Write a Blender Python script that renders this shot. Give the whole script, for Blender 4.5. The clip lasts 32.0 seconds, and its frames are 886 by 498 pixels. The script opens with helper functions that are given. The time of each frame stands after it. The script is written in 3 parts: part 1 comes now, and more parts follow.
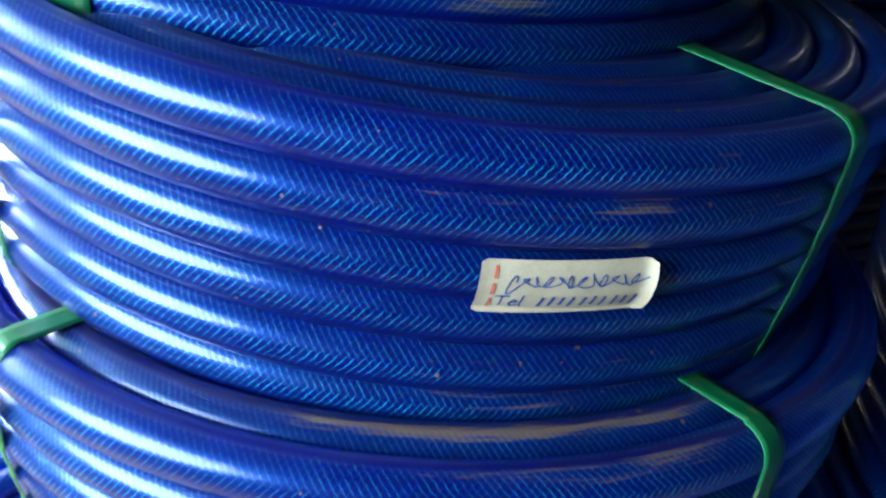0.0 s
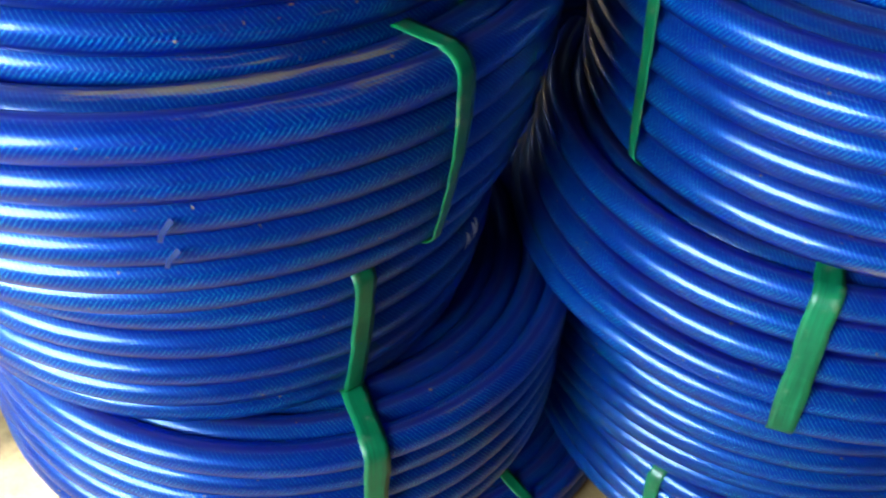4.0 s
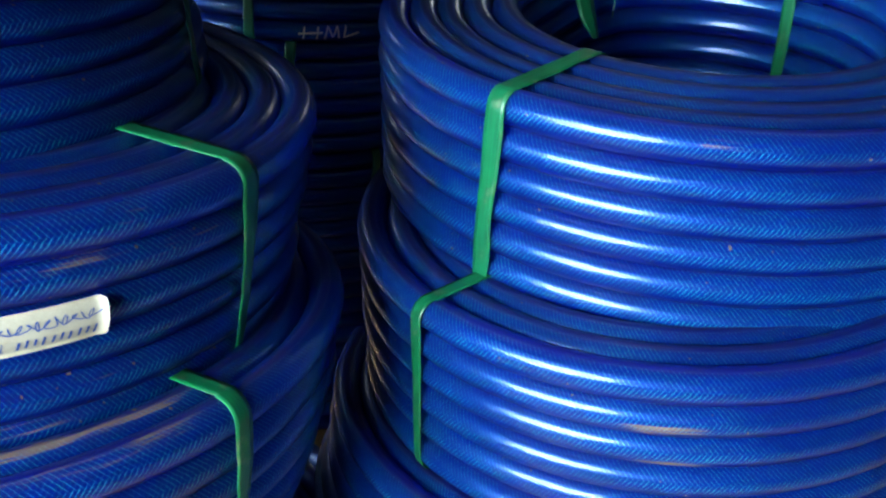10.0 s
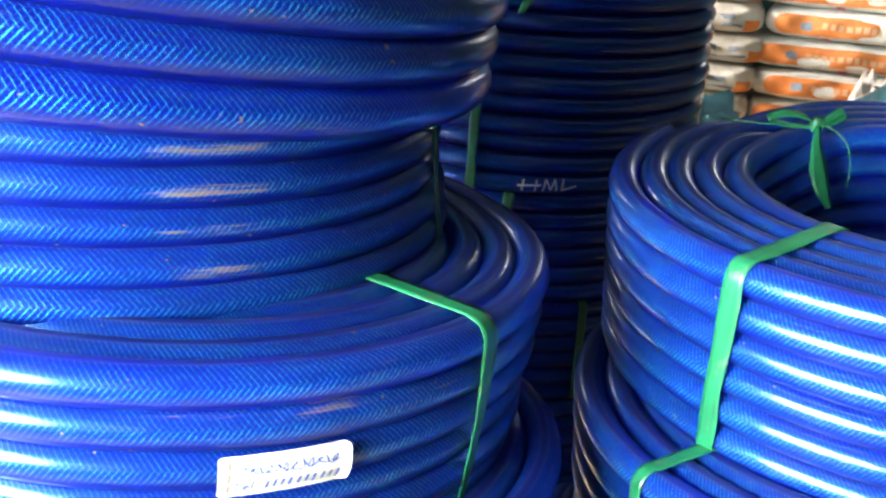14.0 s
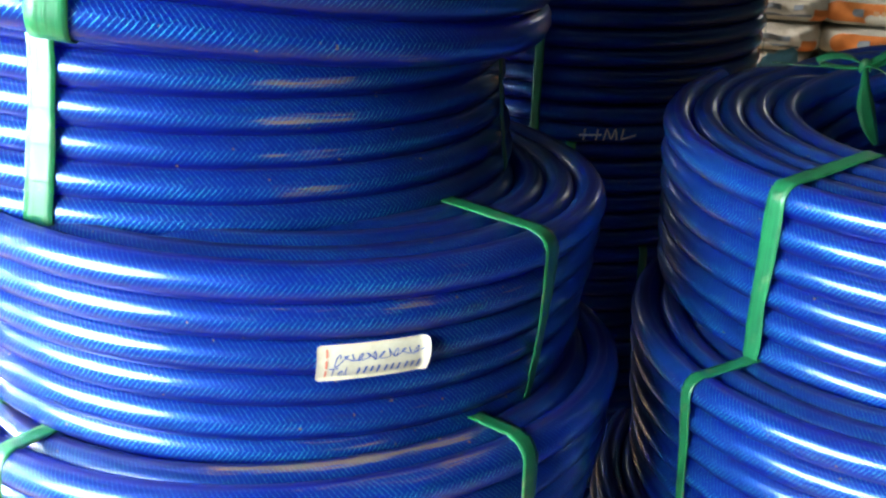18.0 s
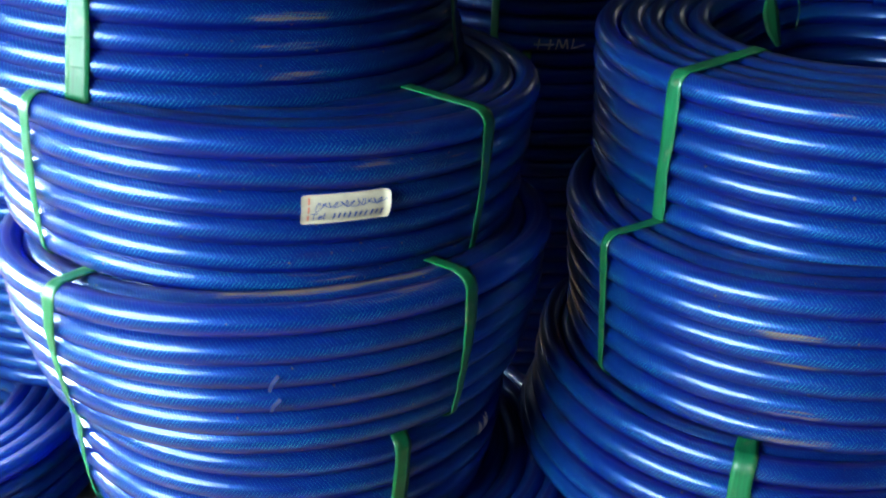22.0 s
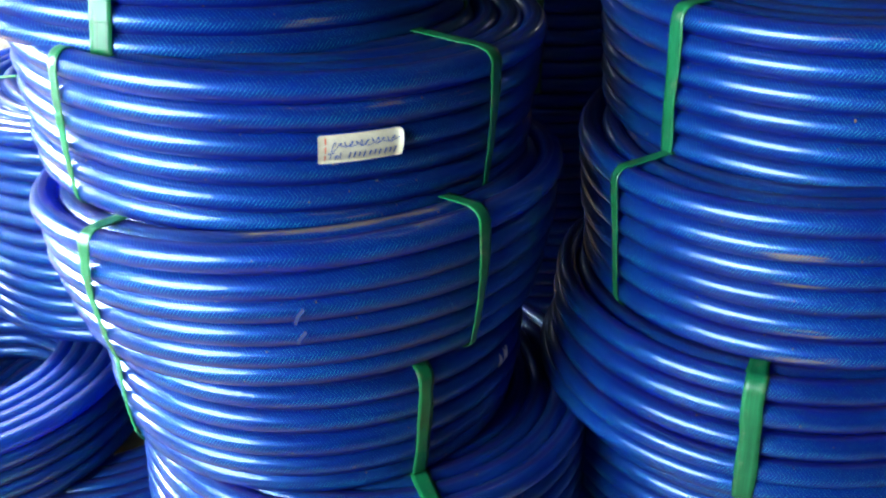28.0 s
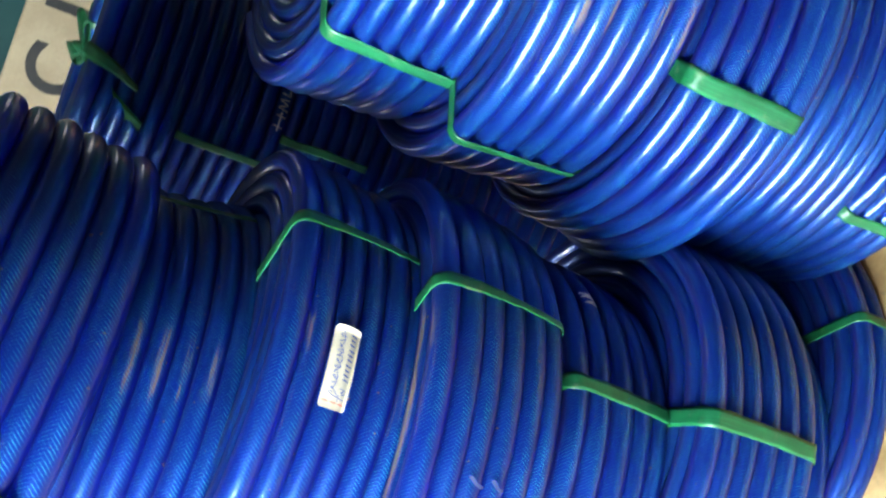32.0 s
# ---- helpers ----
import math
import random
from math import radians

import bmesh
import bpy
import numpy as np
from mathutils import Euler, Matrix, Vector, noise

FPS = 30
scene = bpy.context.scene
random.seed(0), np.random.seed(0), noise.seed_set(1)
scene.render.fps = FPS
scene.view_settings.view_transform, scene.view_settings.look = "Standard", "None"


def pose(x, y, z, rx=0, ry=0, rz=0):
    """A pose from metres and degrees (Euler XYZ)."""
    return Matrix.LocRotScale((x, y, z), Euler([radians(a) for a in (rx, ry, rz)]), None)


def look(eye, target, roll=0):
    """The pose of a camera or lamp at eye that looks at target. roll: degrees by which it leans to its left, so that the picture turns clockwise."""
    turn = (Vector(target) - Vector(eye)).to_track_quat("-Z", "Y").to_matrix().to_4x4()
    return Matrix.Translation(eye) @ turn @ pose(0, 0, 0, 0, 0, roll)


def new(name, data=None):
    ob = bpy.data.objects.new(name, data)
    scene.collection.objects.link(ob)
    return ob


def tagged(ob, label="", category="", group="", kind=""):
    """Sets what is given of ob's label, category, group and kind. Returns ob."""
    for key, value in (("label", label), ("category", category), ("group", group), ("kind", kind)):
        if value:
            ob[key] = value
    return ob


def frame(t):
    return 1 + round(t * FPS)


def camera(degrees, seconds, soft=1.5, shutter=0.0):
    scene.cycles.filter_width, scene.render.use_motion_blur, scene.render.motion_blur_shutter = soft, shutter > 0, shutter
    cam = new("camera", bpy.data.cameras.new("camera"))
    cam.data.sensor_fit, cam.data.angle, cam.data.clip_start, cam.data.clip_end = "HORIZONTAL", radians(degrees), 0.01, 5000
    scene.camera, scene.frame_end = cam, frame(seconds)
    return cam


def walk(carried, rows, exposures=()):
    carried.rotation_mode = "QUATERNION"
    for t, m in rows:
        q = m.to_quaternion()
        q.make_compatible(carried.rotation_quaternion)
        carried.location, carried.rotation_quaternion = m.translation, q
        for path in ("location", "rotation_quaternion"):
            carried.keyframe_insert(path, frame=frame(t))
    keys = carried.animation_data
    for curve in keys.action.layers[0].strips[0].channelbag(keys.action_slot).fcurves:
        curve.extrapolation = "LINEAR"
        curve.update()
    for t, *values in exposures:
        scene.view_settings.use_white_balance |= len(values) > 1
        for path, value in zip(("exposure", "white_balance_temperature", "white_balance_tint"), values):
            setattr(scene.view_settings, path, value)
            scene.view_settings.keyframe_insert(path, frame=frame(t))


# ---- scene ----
cam = camera(48.63, 32.0, soft=2.3, shutter=0.5)
PATH = [
    (0, (0.0037, 0.0374, 0.8891), (0.0199, 0.8910, 0.3683), 6.44),
    (0.5, (0.0037, -0.0028, 0.9201), (0.0086, 0.8308, 0.3677), 6.01),
    (1, (0.0064, -0.0309, 0.9357), (0.0174, 0.7822, 0.3538), 5.81),
    (1.5, (0.0118, -0.0351, 0.9339), (0.0249, 0.7532, 0.3188), 4.92),
    (2, (0.0138, -0.0435, 0.9277), (0.0518, 0.7246, 0.2885), 4.90),
    (2.5, (0.0210, -0.0544, 0.9208), (0.0914, 0.6939, 0.2611), 5.51),
    (3, (0.0409, -0.0695, 0.9104), (0.1234, 0.6669, 0.2389), 3.96),
    (3.5, (0.0575, -0.0762, 0.9097), (0.1642, 0.6394, 0.2194), 3.40),
    (4, (0.0709, -0.0799, 0.9102), (0.2085, 0.6191, 0.2085), 3.67),
    (4.5, (0.0839, -0.0843, 0.9142), (0.2558, 0.6041, 0.2095), 4.29),
    (6.5, (0.0947, -0.0809, 0.9297), (0.3979, 0.6402, 0.3069), 4.77),
    (7, (0.1021, -0.0846, 0.9409), (0.4148, 0.6548, 0.3447), 4.53),
    (7.5, (0.1072, -0.0922, 0.9452), (0.4299, 0.6702, 0.3844), 4.11),
    (8, (0.1058, -0.0949, 0.9532), (0.4408, 0.6800, 0.4172), 4.33),
    (8.5, (0.1038, -0.1001, 0.9590), (0.4451, 0.6879, 0.4466), 4.31),
    (9, (0.1013, -0.1032, 0.9661), (0.4438, 0.6937, 0.4685), 4.42),
    (9.5, (0.0976, -0.1060, 0.9701), (0.4372, 0.6999, 0.4851), 4.43),
    (10, (0.0943, -0.1082, 0.9721), (0.4254, 0.7089, 0.5002), 4.29),
    (10.5, (0.0919, -0.1090, 0.9749), (0.4081, 0.7207, 0.5150), 4.13),
    (11, (0.0908, -0.1090, 0.9771), (0.3851, 0.7354, 0.5295), 3.70),
    (11.5, (0.0864, -0.1062, 0.9781), (0.3589, 0.7525, 0.5440), 3.46),
    (12, (0.0795, -0.1006, 0.9778), (0.3344, 0.7702, 0.5572), 3.29),
    (12.5, (0.0732, -0.0957, 0.9788), (0.3083, 0.7869, 0.5718), 3.20),
    (13, (0.0696, -0.0966, 0.9816), (0.2787, 0.7998, 0.5908), 3.05),
    (13.5, (0.0641, -0.0964, 0.9843), (0.2504, 0.8121, 0.6103), 3.18),
    (14, (0.0580, -0.0988, 0.9870), (0.2215, 0.8211, 0.6306), 3.49),
    (14.5, (0.0532, -0.1008, 0.9887), (0.1927, 0.8282, 0.6459), 3.77),
    (16.5, (0.0508, -0.1278, 0.9823), (0.1181, 0.8040, 0.6256), 2.34),
    (17, (0.0458, -0.1342, 0.9837), (0.1222, 0.7886, 0.6061), 2.21),
    (17.5, (0.0421, -0.1573, 0.9775), (0.1327, 0.7651, 0.6021), 1.87),
    (18, (0.0445, -0.1828, 0.9816), (0.1418, 0.7354, 0.5977), 1.54),
    (18.5, (0.0473, -0.2178, 0.9854), (0.1509, 0.6981, 0.5976), 1.30),
    (19, (0.0490, -0.2509, 0.9902), (0.1573, 0.6611, 0.5946), 1.17),
    (19.5, (0.0488, -0.2852, 0.9987), (0.1618, 0.6216, 0.5925), 1.34),
    (20, (0.0464, -0.3115, 1.0023), (0.1632, 0.5919, 0.5897), 1.52),
    (20.5, (0.0461, -0.3293, 1.0026), (0.1609, 0.5716, 0.5839), 1.51),
    (21, (0.0490, -0.3399, 1.0039), (0.1578, 0.5570, 0.5753), 1.44),
    (21.5, (0.0476, -0.3517, 1.0026), (0.1586, 0.5414, 0.5667), 1.58),
    (22, (0.0495, -0.3600, 1.0033), (0.1602, 0.5273, 0.5555), 1.56),
    (22.5, (0.0473, -0.3651, 1.0048), (0.1621, 0.5177, 0.5493), 1.70),
    (23, (0.0434, -0.3711, 1.0018), (0.1642, 0.5151, 0.5547), 1.76),
    (23.5, (0.0449, -0.3747, 1.0028), (0.1650, 0.5155, 0.5635), 1.59),
    (24, (0.0459, -0.3778, 1.0030), (0.1661, 0.5167, 0.5724), 1.52),
    (24.5, (0.0470, -0.3809, 1.0050), (0.1657, 0.5170, 0.5811), 1.45),
    (26.5, (0.0648, -0.4020, 1.0044), (0.1494, 0.5006, 0.5822), 0.26),
    (27, (0.0580, -0.4029, 1.0000), (0.1442, 0.4917, 0.5616), -0.07),
    (27.5, (0.0577, -0.4023, 0.9979), (0.1401, 0.4818, 0.5380), -0.56),
    (28, (0.0588, -0.4048, 0.9965), (0.1368, 0.4692, 0.5168), -1.41),
    (28.5, (0.0753, -0.4112, 0.9937), (0.1320, 0.4602, 0.5065), -5.60),
    (29, (0.0839, -0.4099, 0.9901), (0.1316, 0.4637, 0.5059), -12.15),
    (29.5, (0.0854, -0.4103, 0.9940), (0.1380, 0.4682, 0.5191), -21.77),
    (30, (0.0942, -0.4125, 0.9966), (0.1494, 0.4745, 0.5381), -32.08),
    (30.5, (0.1067, -0.4211, 1.0018), (0.1670, 0.4711, 0.5542), -42.47),
    (31, (0.1122, -0.4258, 1.0009), (0.1848, 0.4695, 0.5615), -52.64),
    (31.5, (0.1142, -0.4366, 0.9945), (0.1928, 0.4635, 0.5660), -62.97),
    (32, (0.0984, -0.4398, 0.9912), (0.1986, 0.4617, 0.5702), -71.10),
]
EXPOSURES = [(0, -0.82, 6250, 10), (1, -1.08, 6250, 10), (2.0, -1.15, 6150, 10), (3.5, -0.62, 6080, 10), (4.5, -0.4, 6000, 9), (7, -0.27, 6000, 9), (9, -0.27, 6100, 10), (10.5, 0.0, 6300, 10),
             (12, 1.0, 6500, 12), (14, 1.3, 6700, 16), (16.5, 0.38, 6900, 15), (18, 0.15, 6800, 13), (20, -0.2, 6650, 11), (22, -0.7, 6450, 10), (24.5, -0.65, 6450, 11),
             (26.5, -0.5, 6400, 11), (29, -0.65, 6400, 11), (30, -0.75, 6350, 10), (31, -0.3, 6600, 13), (32, 0.4, 6700, 15)]
walk(cam, [(t, look(eye, target, roll)) for t, eye, target, roll in PATH], EXPOSURES)

# ---- light: an overcast sky outside, the wide shop front on the left, and added fills ----
world = bpy.data.worlds.new("sky")
scene.world = world
world.use_nodes = True
wn = world.node_tree
sky = wn.nodes.new("ShaderNodeTexSky")
sky.sky_type, sky.sun_disc = "NISHITA", False
sky.sun_elevation, sky.sun_rotation = radians(40), radians(250)
wn.links.new(sky.outputs[0], wn.nodes["Background"].inputs[0])
wn.nodes["Background"].inputs[1].default_value = 0.015


def area_light(name, place, target, width, height, watts, colour, spread=180):
    lamp = bpy.data.lights.new(name, "AREA")
    lamp.shape, lamp.size, lamp.size_y, lamp.energy, lamp.color = "ELLIPSE", width, height, watts, colour
    lamp.spread = radians(spread)
    ob = new(name, lamp)
    ob.matrix_world = look(place, target)
    return ob


area_light("shop_front_daylight", (-1.50, -0.62, 1.17), (-0.1, 0.35, 0.95), 1.55, 1.15, 136, (0.76, 0.94, 1.0), 120)
area_light("shop_door_daylight", (-1.5, -3.1, 1.55), (-0.2, 0.3, 1.0), 2.1, 1.9, 6, (0.76, 0.94, 1.0))
area_light("rear_window_daylight", (-1.65, 3.9, 1.65), (1.7, 2.7, 0.8), 1.5, 1.2, 28, (1.0, 0.98, 0.95), 58)
# added narrow lamp, no door: stands in for sun on left coils and sacks
area_light("sun_patch_fill", (-1.72, 2.2, 2.0), (-0.85, 1.25, 0.15), 0.9, 0.9, 75, (0.88, 0.97, 1.0), 36)
# fill lamp added without a window, brightens the tall stack's left rim
area_light("left_rim_fill", (-1.70, 1.05, 0.80), (-0.32, 0.55, 0.58), 0.8, 0.6, 15, (0.80, 0.95, 1.0), 34)
area_light("corner_window_daylight", (-1.2, 5.05, 1.8), (0.3, 0.6, 0.8), 0.3, 0.5, 2.5, (0.95, 0.98, 1.0))
area_light("north_window_daylight", (3.35, 5.05, 1.75), (0.5, 1.2, 0.8), 0.35, 0.4, 2.2, (0.95, 0.98, 1.0))


# ---- materials ----
class Nodes:
    """A node material written as nested calls."""

    def __init__(self, name):
        self.mat = bpy.data.materials.new(name)
        self.mat.use_nodes = True
        self.tree = self.mat.node_tree
        self.bsdf = self.tree.nodes["Principled BSDF"]

    def put(self, socket, value):
        if isinstance(value, bpy.types.NodeSocket):
            self.tree.links.new(value, socket)
        elif isinstance(value, tuple) and len(value) == 3 and socket.type == "RGBA":
            socket.default_value = (*value, 1)
        else:
            socket.default_value = value

    def node(self, kind, out=0, **settings):
        n = self.tree.nodes.new(kind)
        inputs = settings.pop("inputs", {})
        for key, value in settings.items():
            setattr(n, key, value)
        for key, value in inputs.items():
            self.put(n.inputs[key], value)
        return n.outputs[out]

    def math(self, op, a, b=0.0, c=0.0, clamp=False):
        return self.node("ShaderNodeMath", operation=op, use_clamp=clamp, inputs={0: a, 1: b, 2: c})

    def ramp(self, value, lo, hi, a=0.0, b=1.0):
        return self.node("ShaderNodeMapRange", interpolation_type="SMOOTHSTEP", inputs={0: value, 1: lo, 2: hi, 3: a, 4: b})

    def mix(self, fac, a, b):
        return self.node("ShaderNodeMix", out=2, data_type="RGBA", inputs={0: fac, 6: a, 7: b})

    def attr(self, name):
        return self.node("ShaderNodeAttribute", out=2, attribute_name=name)

    def noise(self, scale, detail=3.0, rough=0.5, vector=None, out=0):
        ins = {"Scale": scale, "Detail": detail, "Roughness": rough}
        if vector is not None:
            ins["Vector"] = vector
        return self.node("ShaderNodeTexNoise", out=out, inputs=ins)

    def place(self):
        return self.node("ShaderNodeTexCoord", out=3)

    def bump(self, height, strength, distance):
        return self.node("ShaderNodeBump", inputs={"Strength": strength, "Distance": distance, "Height": height})

    def done(self, **sockets):
        for key, value in sockets.items():
            self.put(self.bsdf.inputs[key.replace("_", " ")], value)
        return self.mat


def hose_material():
    """Clear blue PVC over a braid of paler threads, with dust lying along the hose and a dull film on what faces up."""
    n = Nodes("blue_braided_pvc")
    along, around, dirt = n.attr("along"), n.attr("around"), n.attr("dirt")
    seed = n.node("ShaderNodeObjectInfo", out=5)
    # the same pattern on the coil's outer and inner side: 0 at the side, a quarter turn at the top
    height = n.math("ARCSINE", n.math("MULTIPLY", n.math("SINE", around), 0.9999))
    across = n.math("MULTIPLY", height, 0.0135)
    pitch = 0.0035
    spin = n.node("ShaderNodeCombineXYZ", inputs={0: n.math("MULTIPLY", along, 9.0), 1: n.math("MULTIPLY", around, 2.3), 2: n.math("MULTIPLY", seed, 40.0)})
    stray = n.math("MULTIPLY", n.math("SUBTRACT", n.noise(3.0, 2.0, 0.5, spin), 0.5), 0.0016)

    def thread(sign, width):
        x = n.math("MULTIPLY_ADD", across, sign * 0.72, n.math("ADD", along, stray))
        x = n.math("FRACT", n.math("DIVIDE", x, pitch))
        x = n.math("ABSOLUTE", n.math("SUBTRACT", x, 0.5))
        return n.ramp(x, width + 0.09, width - 0.06)

    upper, lower = thread(1, 0.045), thread(-1, 0.075)
    # thread glints painted in: one family bright on the upper half, the other below
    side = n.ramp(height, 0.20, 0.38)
    front = n.mix(side, lower, upper)
    back = n.mix(side, upper, lower)
    fade = n.ramp(n.noise(9.0, 2.0, 0.5, n.place()), 0.32, 0.62, 0.5, 1.0)
    broken = n.ramp(n.noise(330.0, 1.0, 0.5, n.place()), 0.30, 0.58, 0.35, 1.0)
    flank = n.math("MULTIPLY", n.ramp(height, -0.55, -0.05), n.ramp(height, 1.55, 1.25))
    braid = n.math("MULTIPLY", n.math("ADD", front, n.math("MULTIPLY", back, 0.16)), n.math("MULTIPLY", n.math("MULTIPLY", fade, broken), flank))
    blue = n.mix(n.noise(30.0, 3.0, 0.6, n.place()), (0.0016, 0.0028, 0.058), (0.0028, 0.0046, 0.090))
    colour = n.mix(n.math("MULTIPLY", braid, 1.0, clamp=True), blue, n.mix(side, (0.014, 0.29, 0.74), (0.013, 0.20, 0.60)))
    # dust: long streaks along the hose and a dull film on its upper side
    streak = n.noise(1.0, 4.0, 0.62, spin)
    film = n.ramp(streak, 0.52, 0.82, 0.0, 0.13)
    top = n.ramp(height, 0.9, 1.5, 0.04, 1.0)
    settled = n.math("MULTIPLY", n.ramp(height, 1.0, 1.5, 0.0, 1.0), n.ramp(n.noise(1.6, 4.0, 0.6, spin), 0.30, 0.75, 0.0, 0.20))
    speck = n.ramp(n.noise(420.0, 1.0, 0.5, n.place()), 0.71, 0.76, 0.0, 0.5)
    fleck = n.ramp(n.noise(170.0, 1.0, 0.5, n.place()), 0.765, 0.80, 0.0, 0.8)
    fine = n.noise(2.2, 5.0, 0.7, spin)
    patch = n.ramp(n.math("MULTIPLY_ADD", n.math("SUBTRACT", fine, 0.5), 1.9, dirt), 0.34, 0.78, 0.0, 0.72)
    dust = n.math("MAXIMUM", patch, n.math("ADD", n.math("MULTIPLY", film, top), n.math("ADD", n.math("MULTIPLY", speck, film), fleck)), clamp=True)
    colour = n.mix(dust, colour, (0.19, 0.135, 0.075))
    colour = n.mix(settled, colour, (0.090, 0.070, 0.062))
    # the threads under the clear skin shine blue over a wide angle; the skin itself reflects sharply
    sheen = n.mix(n.math("MULTIPLY", braid, 1.0, clamp=True), (0.024, 0.17, 0.80), (0.28, 0.85, 1.0))
    wear = n.ramp(n.noise(55.0, 3.0, 0.6, n.place()), 0.3, 0.8, 0.0, 0.06)
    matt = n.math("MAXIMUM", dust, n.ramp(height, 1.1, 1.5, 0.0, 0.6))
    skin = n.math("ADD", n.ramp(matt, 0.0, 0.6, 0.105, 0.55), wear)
    relief = n.math("ADD", n.math("MULTIPLY", n.math("ADD", upper, lower), 0.5), n.math("MULTIPLY", n.noise(70.0, 2.0, 0.5, n.place()), 0.7))
    bend = n.bump(relief, 0.07, 0.0007)
    # the wall of the hose lets blue light through to its shaded side
    glow = n.node("ShaderNodeBsdfTranslucent", inputs={"Color": (0.004, 0.085, 0.95)})
    both = n.node("ShaderNodeMixShader", inputs={0: n.ramp(n.math("MAXIMUM", dust, n.math("MULTIPLY", braid, 0.5)), 0.1, 0.6, 0.28, 0.06), 1: n.bsdf.outputs[0], 2: glow})
    n.put(n.tree.nodes["Material Output"].inputs[0], both)
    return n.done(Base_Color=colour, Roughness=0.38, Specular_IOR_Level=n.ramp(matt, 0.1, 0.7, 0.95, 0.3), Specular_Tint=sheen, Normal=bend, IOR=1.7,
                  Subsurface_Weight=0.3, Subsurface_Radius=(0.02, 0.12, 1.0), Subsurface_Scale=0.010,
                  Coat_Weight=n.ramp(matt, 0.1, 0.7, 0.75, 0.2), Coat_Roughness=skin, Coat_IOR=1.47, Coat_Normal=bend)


def strap_material():
    """Thin green packing tape with fine lengthwise ribs, dull and dusty in places."""
    n = Nodes("green_strap_plastic")
    along, around = n.attr("along"), n.attr("around")
    thin = n.node("ShaderNodeCombineXYZ", inputs={0: n.math("MULTIPLY", around, 7.0), 1: n.math("MULTIPLY", along, 14.0), 2: n.math("MULTIPLY", n.node("ShaderNodeObjectInfo", out=5), 30.0)})
    grain = n.noise(1.0, 4.0, 0.65, thin)
    tone = n.noise(22.0, 3.0, 0.6, n.place())
    colour = n.mix(n.ramp(n.math("MULTIPLY_ADD", grain, 0.6, n.math("MULTIPLY", tone, 0.5)), 0.35, 0.75), (0.0015, 0.062, 0.022), (0.006, 0.145, 0.055))
    dust = n.ramp(n.noise(60.0, 4.0, 0.6, n.place()), 0.56, 0.75, 0.0, 0.35)
    colour = n.mix(dust, colour, (0.22, 0.20, 0.12))
    return n.done(Base_Color=colour, Roughness=n.ramp(grain, 0.3, 0.7, 0.30, 0.48), Normal=n.bump(grain, 0.35, 0.0004), Subsurface_Weight=0.25,
                  Subsurface_Radius=(0.2, 1.0, 0.5), Subsurface_Scale=0.004)


def plain(name, a, b, scale, rough=0.6, relief=0.0, distance=0.002, detail=4.0):
    """Two tones mixed by noise, with relief."""
    n = Nodes(name)
    tone = n.noise(scale, detail, 0.6, n.place())
    fine = n.noise(scale * 14, 2.0, 0.6, n.place())
    fac = n.ramp(n.math("MULTIPLY_ADD", fine, 0.35, n.math("MULTIPLY", tone, 0.8)), 0.35, 0.8)
    kw = dict(Base_Color=n.mix(fac, a, b), Roughness=n.ramp(fine, 0.2, 0.8, rough - 0.08, min(1, rough + 0.1)))
    if relief:
        kw["Normal"] = n.bump(n.math("ADD", fine, tone), relief, distance)
    return n.done(**kw)


def concrete_material():
    """Tan worn concrete with stains and fine cracks."""
    n = Nodes("worn_concrete")
    place = n.place()
    warp = n.node("ShaderNodeVectorMath", operation="MULTIPLY_ADD", inputs={0: n.noise(6.0, 4.0, 0.6, place, out=1), 1: (0.10, 0.10, 0.10), 2: place})
    crack = n.node("ShaderNodeTexVoronoi", feature="DISTANCE_TO_EDGE", inputs={"Vector": warp, "Scale": 2.6})
    line = n.ramp(crack, 0.008, 0.035, 1.0, 0.0)
    some = n.ramp(n.noise(2.6, 2.0, 0.5, place), 0.46, 0.58)
    cloud = n.noise(7.0, 6.0, 0.65, place)
    grit = n.noise(120.0, 3.0, 0.7, place)
    colour = n.mix(n.ramp(cloud, 0.34, 0.66), (0.22, 0.125, 0.045), (0.52, 0.34, 0.15))
    colour = n.mix(n.ramp(grit, 0.55, 0.75, 0.0, 0.5), colour, (0.13, 0.10, 0.065))
    colour = n.mix(n.ramp(n.noise(19.0, 5.0, 0.7, place), 0.60, 0.70, 0.0, 0.6), colour, (0.09, 0.07, 0.05))
    dark = n.math("MULTIPLY", line, some)
    colour = n.mix(n.math("MULTIPLY", dark, 0.85), colour, (0.045, 0.035, 0.025))
    relief = n.math("SUBTRACT", n.math("ADD", cloud, n.math("MULTIPLY", grit, 0.4)), n.math("MULTIPLY", dark, 1.5))
    return n.done(Base_Color=colour, Roughness=n.ramp(cloud, 0.3, 0.7, 0.85, 0.62), Normal=n.bump(relief, 0.5, 0.003))


HOSE, STRAP = hose_material(), strap_material()
CONCRETE = concrete_material()
PLASTER = plain("limewashed_plaster", (0.06, 0.065, 0.065), (0.10, 0.10, 0.095), 2.0, 0.85, 0.2)
CEILING = plain("dusty_ceiling_paint", (0.15, 0.155, 0.155), (0.24, 0.24, 0.23), 1.5, 0.85, 0.2)
TEAL = plain("teal_painted_wall", (0.015, 0.085, 0.09), (0.025, 0.12, 0.12), 2.5, 0.6, 0.1)
PAPER = plain("sticker_paper", (0.37, 0.32, 0.24), (0.48, 0.43, 0.335), 60.0, 0.55)
BLUE_INK = plain("blue_ink", (0.02, 0.05, 0.22), (0.04, 0.09, 0.32), 200.0, 0.6)
RED_INK = plain("red_ink", (0.45, 0.08, 0.05), (0.60, 0.14, 0.10), 200.0, 0.6)
